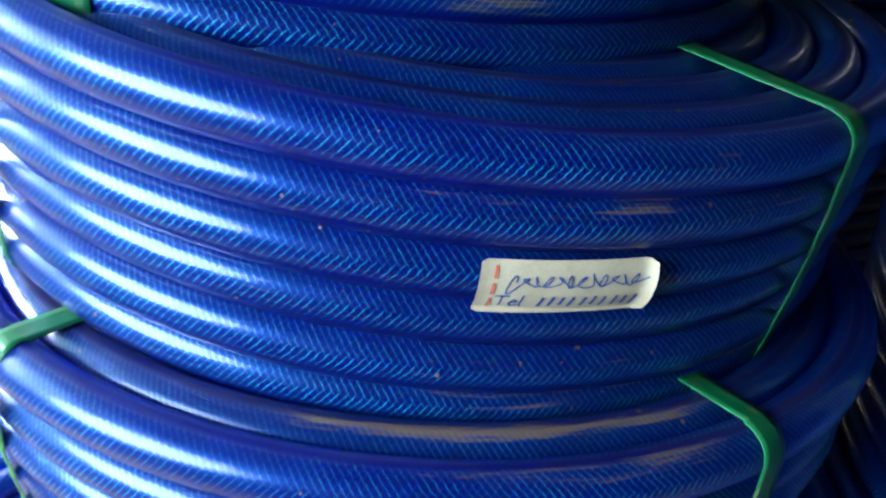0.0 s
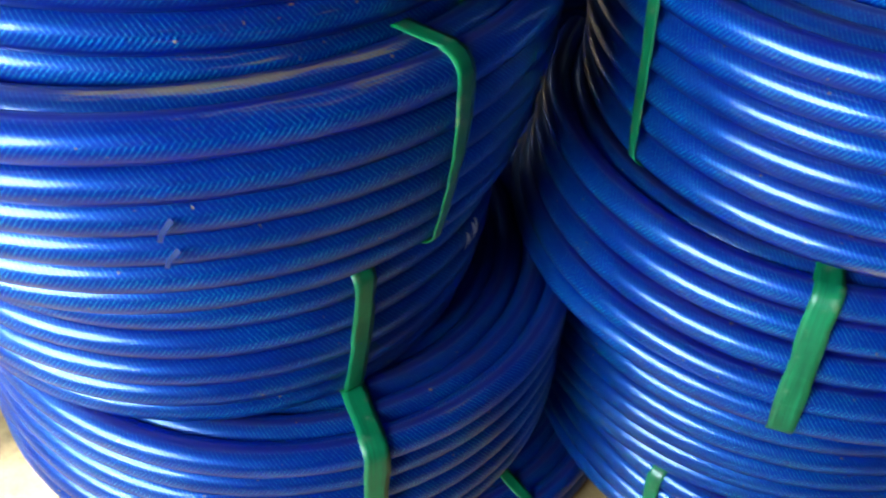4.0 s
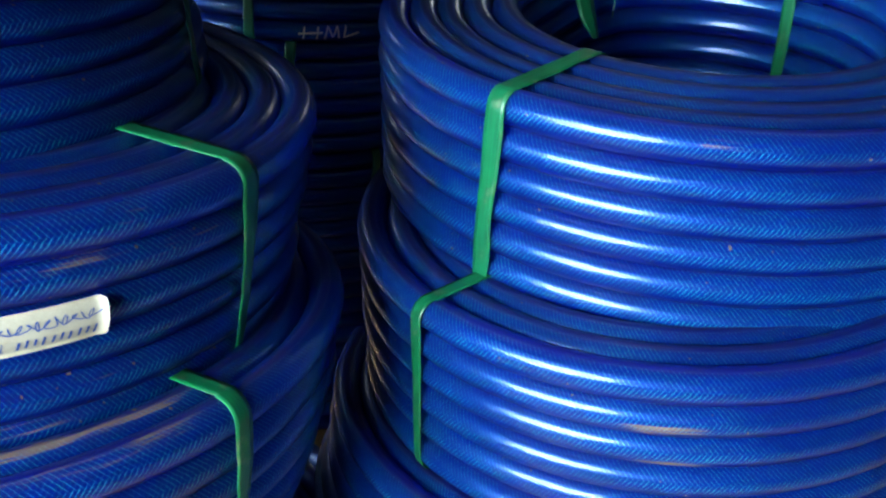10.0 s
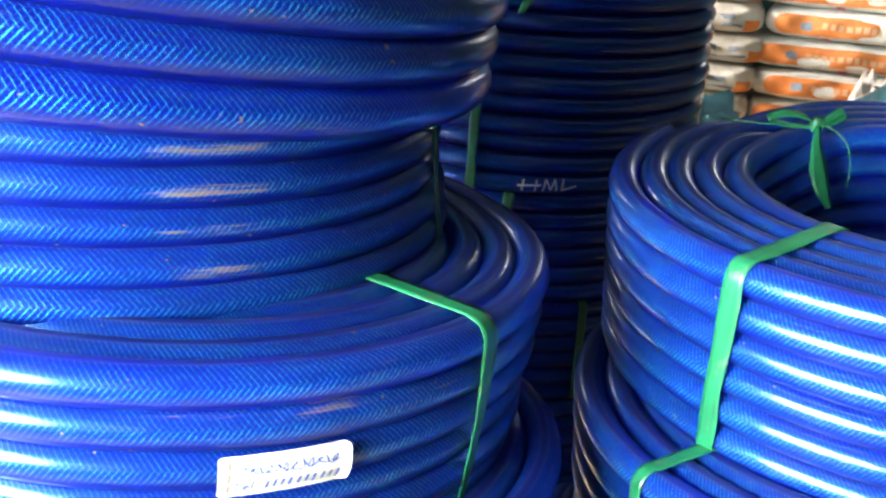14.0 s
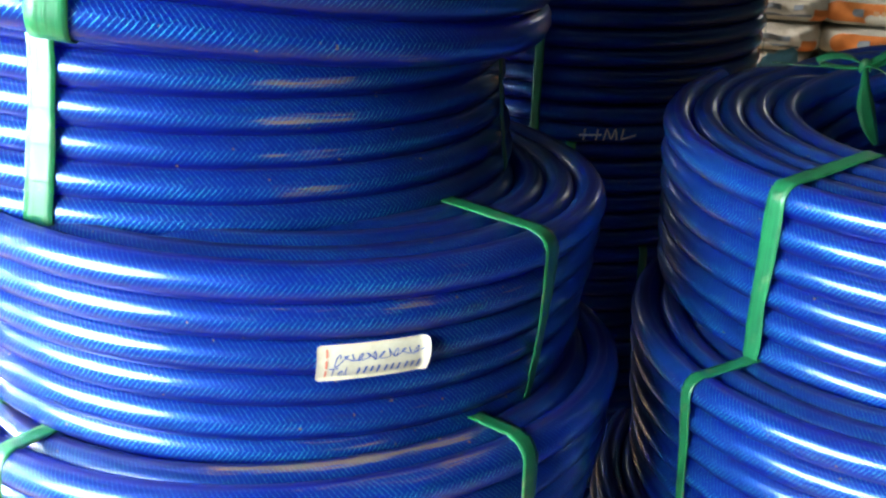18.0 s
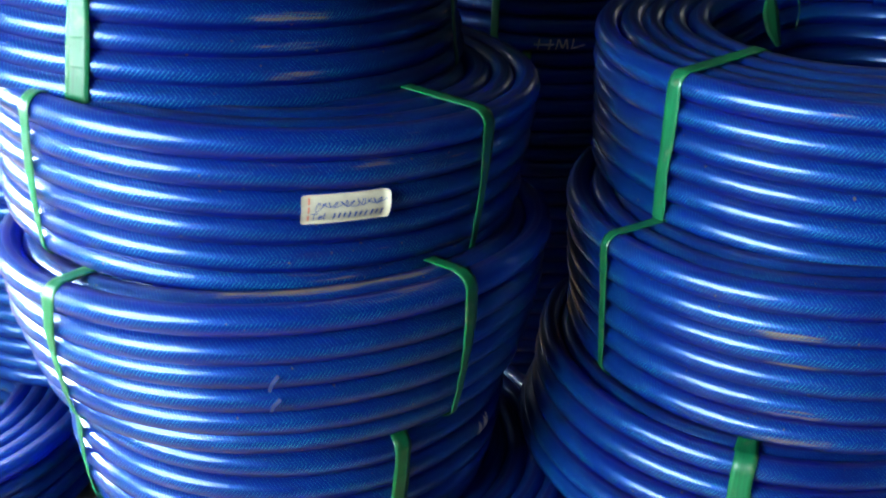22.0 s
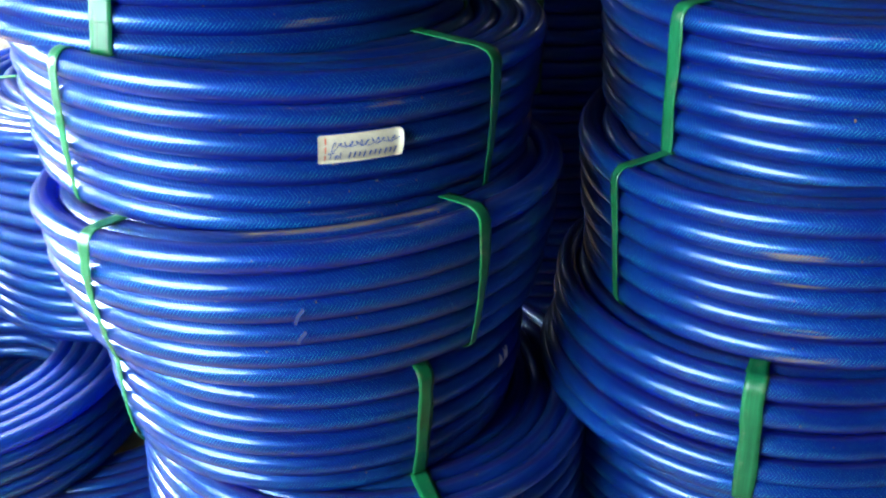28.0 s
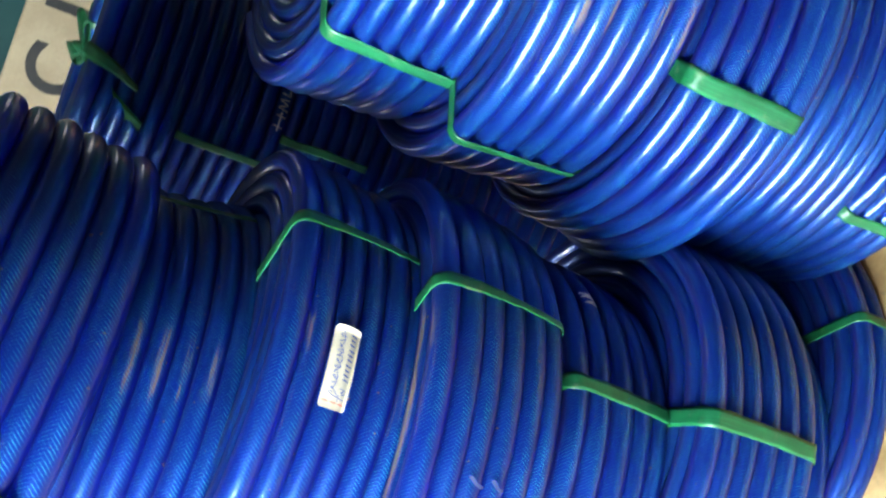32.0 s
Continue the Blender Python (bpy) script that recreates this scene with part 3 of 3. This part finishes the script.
    "D4": (BLUE + "on the bare concrete", (-0.38, 0.945, 0.0121), (0, 0), 0.262, 0.0, 2, [(-50, 0.0150, 0)], []),
}
# how deep each turn lies under the top one, in steps of a hose's width; the others lie evenly
LEVELS = {
    "A1": (0, 1, 1.99, 2.99, 3.98, 4.98), "A2": (0, 1.0, 1.93, 2.82, 3.72, 4.54), "A3": (0, 0.99, 1.94, 2.98, 3.91, 4.82),
    "A4": (0, 1.11, 2.08, 2.98, 3.96, 4.85), "A5": (0, 1.12, 2.20, 3.32, 4.32), "B1": (0, 1.06, 2.10, 3.16, 4.19, 5.22),
    "B2": (0, 1.08, 2.10, 3.13, 4.22, 5.37), "B3": (0, 1.18, 2.46, 3.54, 4.25), "B4": (0, 1, 2.05, 2.95, 3.80, 4.62),
}
made, LIFT = {}, {}
for number, (key, (label, centre, tilt, radius, taper, turns, straps, stains)) in enumerate(COILS.items()):
    LEVELS.setdefault(key, tuple(range(turns)))
    made[key] = hose_coil(label, centre, tilt, radius, taper, LEVELS[key], 5, straps, stains, number, 80 + 7 * number)
    LIFT[key] = Matrix.Translation((0, 0, RAD - level_of(9, LEVELS[key])))


def sticker(key, radius, taper, deg0, deg1, turn0, turn1):
    """A paper label pressed over two turns of hose, with its writing."""
    rows, cols = 25, 33
    t = np.linspace(0, 1, rows)[:, None] * np.ones((1, cols))
    s = np.linspace(0, 1, cols)[None, :] * np.ones((rows, 1))

    def place(s, t, proud):
        turn = turn1 + (turn0 - turn1) * t - 0.05 * (s - 0.5)
        a = np.radians(deg0 + (deg1 - deg0) * s)
        gap = np.abs(turn - np.round(turn))
        hug = RAD * np.sqrt(np.clip(1 - (2 * gap * 0.72) ** 2, 0, 1))
        rad = radius - taper * (np.clip(turn, 0, 5) / 5) ** 1.5 + hug + 0.0012 + proud
        curl = 0.003 * np.clip((s - 0.93) / 0.07, 0, 1) ** 2 + 0.0006 * np.clip((0.06 - s) / 0.06, 0, 1) ** 2
        rad = rad + curl
        return np.stack([rad * np.cos(a), rad * np.sin(a), level_of(turn, LEVELS[key])], -1)

    # rounded corners
    cut = 0.03
    edge = np.clip(np.abs(t - 0.5) * 2 - (1 - 3 * cut), 0, 3 * cut) / (3 * cut)
    inset = cut * (1 - np.sqrt(1 - np.minimum(edge, 1) ** 2))
    s2 = inset + s * (1 - 2 * inset)
    me = grid_mesh("label", place(s2, t, 0.0), False, {})
    paper = mesh_part("label", me, PAPER, made[key], "cream paper sticker with blue handwriting")
    paper.matrix_basis = LIFT[key]

    def ink(name, strokes, width, material, label):
        bm = bmesh.new()
        for stroke in strokes:
            line = np.array(stroke, float)
            fine = np.concatenate([np.linspace(p, q, 4)[:-1] for p, q in zip(line, line[1:])] + [line[-1:]])
            step = np.gradient(fine, axis=0) * np.array([3.0, 1.0])
            step /= np.linalg.norm(step, axis=1)[:, None] + 1e-9
            across = np.stack([-step[:, 1] / 3.0, step[:, 0]], -1) * width / 2
            one, two = fine + across, fine - across
            lv = [bm.verts.new(v) for v in place(one[:, 0], one[:, 1], 0.0004)]
            rv = [bm.verts.new(v) for v in place(two[:, 0], two[:, 1], 0.0004)]
            for k in range(len(fine) - 1):
                bm.faces.new((lv[k], rv[k], rv[k + 1], lv[k + 1]))
        ob = part(name, bm, material, paper, label)
        ob.matrix_basis = Matrix.Identity(4)

    # a name as a wavy line, the number as plain bars, and the word Tel
    x = np.linspace(0.17, 0.93, 420)
    beat = (x - 0.17) / 0.76 * 12 * 2 * math.pi
    rng = np.random.default_rng(4)
    high = np.interp(x, np.linspace(0.17, 0.93, 31), rng.uniform(0.055, 0.115, 31))
    high = high + 0.12 * np.exp(-(((x - 0.205) / 0.016) ** 2)) + 0.09 * np.exp(-(((x - 0.63) / 0.012) ** 2))
    tall = high * np.sin(beat + 1.2 * np.sin(beat * 0.37))
    wave = list(zip(x + 0.030 * np.cos(beat + 0.3) + 0.10 * tall, 0.66 + tall + 0.05 * (x - 0.5)))
    ink("handwriting", [wave], 0.026, BLUE_INK, "looping line of blue handwriting")
    for k in range(10):
        at = 0.36 + 0.058 * k + 0.012 * (k > 3) + 0.012 * (k > 6)
        ink("ink_bar", [[(at, 0.14 + 0.02 * (k % 3)), (at + 0.014, 0.36 + 0.015 * (k % 2))]], 0.060, BLUE_INK, "blue ink bar")
    tel = {"T": [[(0.105, 0.37), (0.185, 0.38)], [(0.145, 0.37), (0.14, 0.15)]],
           "e": [[(0.19, 0.22), (0.235, 0.25), (0.215, 0.30), (0.19, 0.22), (0.205, 0.15), (0.24, 0.18)]],
           "l": [[(0.26, 0.40), (0.25, 0.18), (0.265, 0.15)]]}
    for letter, strokes in tel.items():
        ink("ink_letter", strokes, 0.030, BLUE_INK, "handwritten letter " + letter)
    for k in range(3):
        ink("margin_dash", [[(0.085 - 0.002 * k, 0.92 - 0.3 * k), (0.083 - 0.002 * k, 0.70 - 0.3 * k)]], 0.05, RED_INK, "faded red margin dash")
    return paper


sticker("A3", 0.2593, 0.0133, -82.5, -66.8, 1.53, 2.55)

# white marker on the hoses
HML = {"H": [[(-0.036, -0.006), (-0.034, 0.007)], [(-0.019, -0.006), (-0.017, 0.007)], [(-0.042, 0.0), (-0.012, 0.001)]],
       "M": [[(-0.009, -0.006), (-0.005, 0.008), (0.001, -0.004), (0.007, 0.008), (0.009, -0.005)]],
       "L": [[(0.018, 0.008), (0.015, -0.004), (0.035, 0.001)]]}
for letter, strokes in HML.items():
    scrawl("marker_letter", strokes, 0.2565, "C2", 5, -94, 0.0019, CHALK, "letter " + letter + " in white marker")
for stroke in ([(-0.010, -0.006), (-0.007, 0.006), (-0.003, -0.006)], [(0.001, -0.004), (0.004, 0.008), (0.006, -0.002), (0.010, 0.009)]):
    scrawl("marker_stroke", [stroke], 0.2285, "A5", 0.85, -35.5, 0.0028, CHALK, "small white marker stroke")
SCUFF = plain("pale_scuff", (0.004, 0.014, 0.085), (0.010, 0.026, 0.12), 300.0, 0.6)
for turn, high in ((2, 0.006), (3, 0.005)):
    scrawl("scuff", [[(-0.003, -high), (-0.001, 0.0), (0.005, high)]], 0.2656 - 0.026 * (turn / 5) ** 1.5, "A4", turn, -90.3, 0.0030, SCUFF, "pale scuff mark")


def bow(coil, base, across, size=1.0, broad=1.0):
    """A knotted band: knot, two flat loops, a wide tail and a thin one hanging into the coil."""
    inv = coil.matrix_world.inverted()
    c, s = size * math.cos(radians(across)), size * math.sin(radians(across))

    def local(points):
        return np.array([inv @ Vector((base[0] + x * c - y * s, base[1] + x * s + y * c, base[2] + z * size)) for x, y, z in points])

    def band(points, side, width, label):
        line = smooth_line(local(points), 8)
        sides = np.array([(inv.to_3x3() @ Vector((side[0] * c - side[1] * s, side[0] * s + side[1] * c, side[2] * size)))[:] for _ in line])
        if not isinstance(width, float):
            width = np.interp(np.linspace(0, 1, len(line)), np.linspace(0, 1, len(width)), width)
        mesh_part("bow_band", ribbon_mesh(line, sides, np.asarray(width) * size * broad), STRAP, coil, label)

    band([(-0.007, 0, 0.000), (-0.005, -0.003, 0.008), (0.004, -0.003, 0.009), (0.007, 0, 0.000)], (0, 0.6, 0.8), 0.013, "knot of green band")
    band([(0, 0, 0.005), (-0.018, 0.005, 0.015), (-0.040, 0.013, 0.016), (-0.056, 0.018, 0.008), (-0.034, 0.008, 0.003), (-0.004, 0, 0.002)], (0, 0.85, 0.5), [0.006, 0.013, 0.015, 0.012, 0.010, 0.006], "flat loop of green band")
    band([(0, 0, 0.005), (0.018, 0.005, 0.011), (0.040, 0.013, 0.018), (0.046, 0.014, 0.012), (0.022, 0.005, 0.005), (0.002, 0, 0.003)], (0, 0.8, 0.6), [0.006, 0.011, 0.013, 0.011, 0.008, 0.006], "short flat loop of green band")
    band([(0, -0.002, 0.005), (-0.006, -0.014, -0.008), (-0.014, -0.034, -0.028), (-0.016, -0.054, -0.054), (-0.008, -0.066, -0.080)], (0.95, 0.2, 0.1), [0.007, 0.011, 0.018, 0.029, 0.026, 0.010], "wide green tail hanging inside")
    if size < 1:
        band([(-0.002, 0.0, 0.002), (-0.03, 0.012, 0.001), (-0.07, 0.03, 0.0005), (-0.10, 0.05, 0.0)], (0.3, 0.95, 0), [0.008, 0.007, 0.006, 0.005], "thin band lying along the coil")
    band([(0.003, -0.001, 0.005), (0.018, -0.008, 0.001), (0.031, -0.020, -0.012), (0.035, -0.031, -0.036), (0.028, -0.042, -0.062)], (0.5, 0.8, 0), [0.007, 0.011, 0.011, 0.008, 0.004], "thin green tail hanging inside")


def hose_end(key, radius, top, first, last):
    """The cut inner end of the hose, springing away from the innermost turn and showing its bore."""
    steps, ring = 40, 16
    a = np.radians(np.linspace(first, last, steps))
    go = np.linspace(0, 1, steps)
    rad = radius - 0.036 * go**1.6
    level = top + 0.006 * go
    phi = np.linspace(-math.pi, math.pi, ring)
    out = np.stack([np.cos(a), np.sin(a), 0 * a], -1)
    centre = out * rad[:, None] + np.array([0, 0, 1.0]) * level[:, None]
    thick = np.full(steps, RAD * 0.985)
    order = list(range(steps)) + [steps - 1] * 3 + list(range(steps - 2, steps - 12, -1))
    thick = list(thick) + [RAD * 0.93, RAD * 0.80, RAD * 0.72] + [RAD * 0.71] * 10
    rows = [centre[k] + w * (np.cos(phi)[:, None] * out[k] + np.sin(phi)[:, None] * np.array([0, 0, 1.0])) for k, w in zip(order, thick)]
    along = np.array([a[k] * radius for k in order])[:, None] * np.ones((1, ring))
    around = np.repeat(phi[None], len(order), 0)
    end = mesh_part("hose_end", grid_mesh("hose_end", np.array(rows), False, {"along": along, "around": around, "dirt": around * 0}), HOSE, made[key], "cut end of blue hose showing its bore")
    end.matrix_basis = LIFT[key]


hose_end("B1", 0.172, -0.004, 12, 60)
bow(made["B1"], (0.572, 0.765, 0.777), 4, 0.8)
bow(made["C1"], (0.38, 1.118, 0.918), -70, 1.3, 1.7)


# ---- things further back ----
def sack(label, centre, turn, length, depth, height, seed, printed):
    """A full flat sack lying on its side; printed: 'side' for the coloured band along its long edge, 'end' for its folded end."""
    rng = np.random.default_rng(seed)
    ob = tagged(new("sack"), label, "sack", "stacked sacks")
    ob.matrix_world = pose(*centre, 0, 0, turn)
    u = np.linspace(0, 2 * math.pi, 97)
    v = np.linspace(-math.pi / 2, math.pi / 2, 41)
    uu, vv = np.meshgrid(u, v, indexing="ij")

    def power(value, e):
        return np.sign(value) * np.abs(value) ** e

    def shape(uu, vv, grow=0.0):
        x = (length / 2 + grow) * power(np.cos(vv), 0.30) * power(np.cos(uu), 0.28)
        y = (depth / 2 + grow) * power(np.cos(vv), 0.30) * power(np.sin(uu), 0.28)
        z = height / 2 * power(np.sin(vv), 0.62) + height / 2
        ripple = 0.006 * np.sin(9 * x / length * 3 + seed) * np.cos(5 * vv + seed) + 0.004 * np.sin(31 * x + 17 * y + seed * 2)
        return np.stack([x + ripple * 0.3, y + ripple * np.sign(y), z + ripple * 0.6 * np.sin(np.pi * np.clip(z / height, 0, 1))], -1)

    body = mesh_part("sack_body", grid_mesh("sack_body", shape(uu, vv), False, {}), SACK, ob)

    def patch(name, x0, x1, z0, z1, material, text, proud, parent, rounded=0.0):
        """A print on the front face, from x0 to x1 and z0 to z1 in halves of its length and height; rounded: how much its left end curves."""
        z, x = np.meshgrid(np.linspace(z0, z1, 10), np.linspace(0, 1, 40))
        bulge = 1 - np.sqrt(1 - (2 * (z - z0) / (z1 - z0) - 1) ** 2 * 0.98)
        x = x0 + rounded * bulge + (x1 - x0 - rounded * bulge) * x
        a = -np.arccos(power(x, 1 / 0.28))
        b = np.arcsin(power(z, 1 / 0.62))
        return mesh_part(name, grid_mesh(name, shape(a, b, proud), False, {}), material, parent, text)

    if printed == "side":
        start = -0.93 + 0.10 * rng.random()
        band = patch("printed_band", start, 0.94, -0.66, 0.60, ORANGE, "faded orange printed band", 0.0030, body, 0.10)
        patch("emblem", start + 0.30, start + 0.42, -0.30, 0.24, GREY_PRINT, "grey oval emblem", 0.0048, band, 0.04)
        for k in range(11):
            at = start + 0.52 + 0.085 * k
            patch("lettering", at, at + 0.045 + 0.02 * rng.random(), -0.22, 0.16, WHITE_PRINT, "pale unreadable lettering bar", 0.0048, band)
        at = rng.uniform(-0.4, 0.6)
        patch("red_mark", at, at + 0.11, -0.96, -0.76, RED_PRINT, "small red print", 0.0030, body)
    else:
        patch("end_fold", -0.75, 0.55, -0.10, 0.25, GREY_PRINT, "grey printed fold", 0.0030, body, 0.2)
        patch("fold_line", -0.45, 0.70, -0.52, -0.36, GREY_PRINT, "thin grey printed line", 0.0030, body, 0.1)
        patch("end_corner", 0.72, 0.93, -0.8, 0.0, ORANGE, "orange printed corner", 0.0030, body)
    return ob


ROW = 0.098
for row in range(9):
    shift = 0.02 * math.sin(row * 2.3)
    sack("cream woven sack with a faded orange printed band", (1.895 + shift, 2.92 - shift, GROUND + row * ROW), -29 + 2 * math.sin(row * 1.7), 0.56, 0.36, ROW, row, "side")
    sack("cream woven sack end with a grey printed fold", (1.478 - shift * 0.6, 3.13, GROUND + row * ROW), -27 + 3 * math.sin(row * 1.3 + 1), 0.42, 0.40, ROW, row + 20, "end")
    if row < 6:
        sack("plain cream woven sack in a sunlit pile", (-0.80 + shift, 1.85, GROUND + row * ROW), 8 + 3 * math.sin(row), 0.60, 0.40, ROW, row + 40, "plain_end")


def lump(name, label, category, centre, size, seed, material, folds, cover, fold):
    """A crumpled soft heap under its cover, with a tucked fold on top."""
    ob = tagged(new(name), label, category)
    ob.location = centre

    def crumple(part_name, size, seed, place, folds, text):
        bm = bmesh.new()
        bmesh.ops.create_icosphere(bm, subdivisions=5, radius=1.0)
        for v in bm.verts:
            d = v.co.normalized()
            r = 1 + folds * noise.noise(d * 2.1 + Vector((seed, 0, 0))) + folds * 0.55 * abs(noise.noise(d * 5.5 + Vector((0, seed, 0)))) + folds * 0.3 * abs(noise.noise(d * 13)) + folds * 0.15 * noise.noise(d * 31)
            v.co = Vector((d.x * size[0] * r, d.y * size[1] * r, max(-0.55, d.z) * size[2] * r))
        low = min(v.co.z for v in bm.verts)
        for v in bm.verts:
            v.co += Vector(place) - Vector((0, 0, low))
        for f in bm.faces:
            f.smooth = True
        return part(part_name, bm, material, ob, text)

    crumple(cover, size, seed, (0, 0, 0), folds, "")
    crumple(fold, (size[0] * 0.55, size[1] * 0.28, size[2] * 0.16), seed + 4.3, (-size[0] * 0.1, -size[1] * 0.2, size[2] * 1.38), folds * 2, "tucked crumpled fold")
    return ob


lump("wrapped_parcel", "tall parcel wrapped in crumpled pale blue plastic sheet", "parcel", (1.74, 2.04, GROUND), (0.30, 0.26, 0.42), 3, TARP, 0.24, "plastic_sheet", "sheet_fold")
lump("wrapped_parcel", "low parcel in crumpled pale blue plastic sheet", "parcel", (1.12, 2.22, GROUND), (0.20, 0.17, 0.30), 8, TARP, 0.22, "plastic_sheet", "sheet_fold")
lump("plastic_bag", "dusty clear plastic bag full of goods", "plastic bag", (1.78, 2.47, GROUND), (0.12, 0.11, 0.30), 5, GREY_FILM, 0.30, "bag_body", "bag_neck")


def carton(label, centre, turn, size, letters):
    """A closed carton with taped flaps and printed letters on its face."""
    ob = tagged(new("carton"), label, "carton", "stacked cartons")
    ob.matrix_world = pose(*centre, 0, 0, turn)
    w, d, h = size
    body = part("carton_body", box(-w / 2, -d / 2, 0, w / 2, d / 2, h, 0.006), CARDBOARD, ob)
    part("tape", box(-w / 2 + 0.004, -0.025, h, w / 2 - 0.004, 0.025, h + 0.0012), plain("parcel_tape", (0.42, 0.34, 0.20), (0.5, 0.42, 0.28), 20.0, 0.3), body, "shiny brown parcel tape")
    for char, x, z, tall in letters:
        curve = bpy.data.curves.new("letter", "FONT")
        curve.body, curve.size, curve.extrude, curve.offset = char, tall, 0.0008, 0.004
        tmp = bpy.data.objects.new("letter", curve)
        me = bpy.data.meshes.new_from_object(tmp)
        bpy.data.objects.remove(tmp)
        ob2 = mesh_part("letter", me, BLACK_PRINT, body, "bold black printed letter " + char)
        ob2.matrix_basis = pose(x, -d / 2 - 0.0012, z, 90, 0, 0)
    return ob


for n, z in enumerate((0.0, 0.355, 0.71)):
    carton("brown cardboard carton with bold black letters", (0.66 + 0.01 * n, 2.42, GROUND + z), -3 + 2 * n, (0.62, 0.42, 0.353), [("C", -0.250, 0.180, 0.185), ("I", -0.045, 0.180, 0.185)] if n == 2 else [])
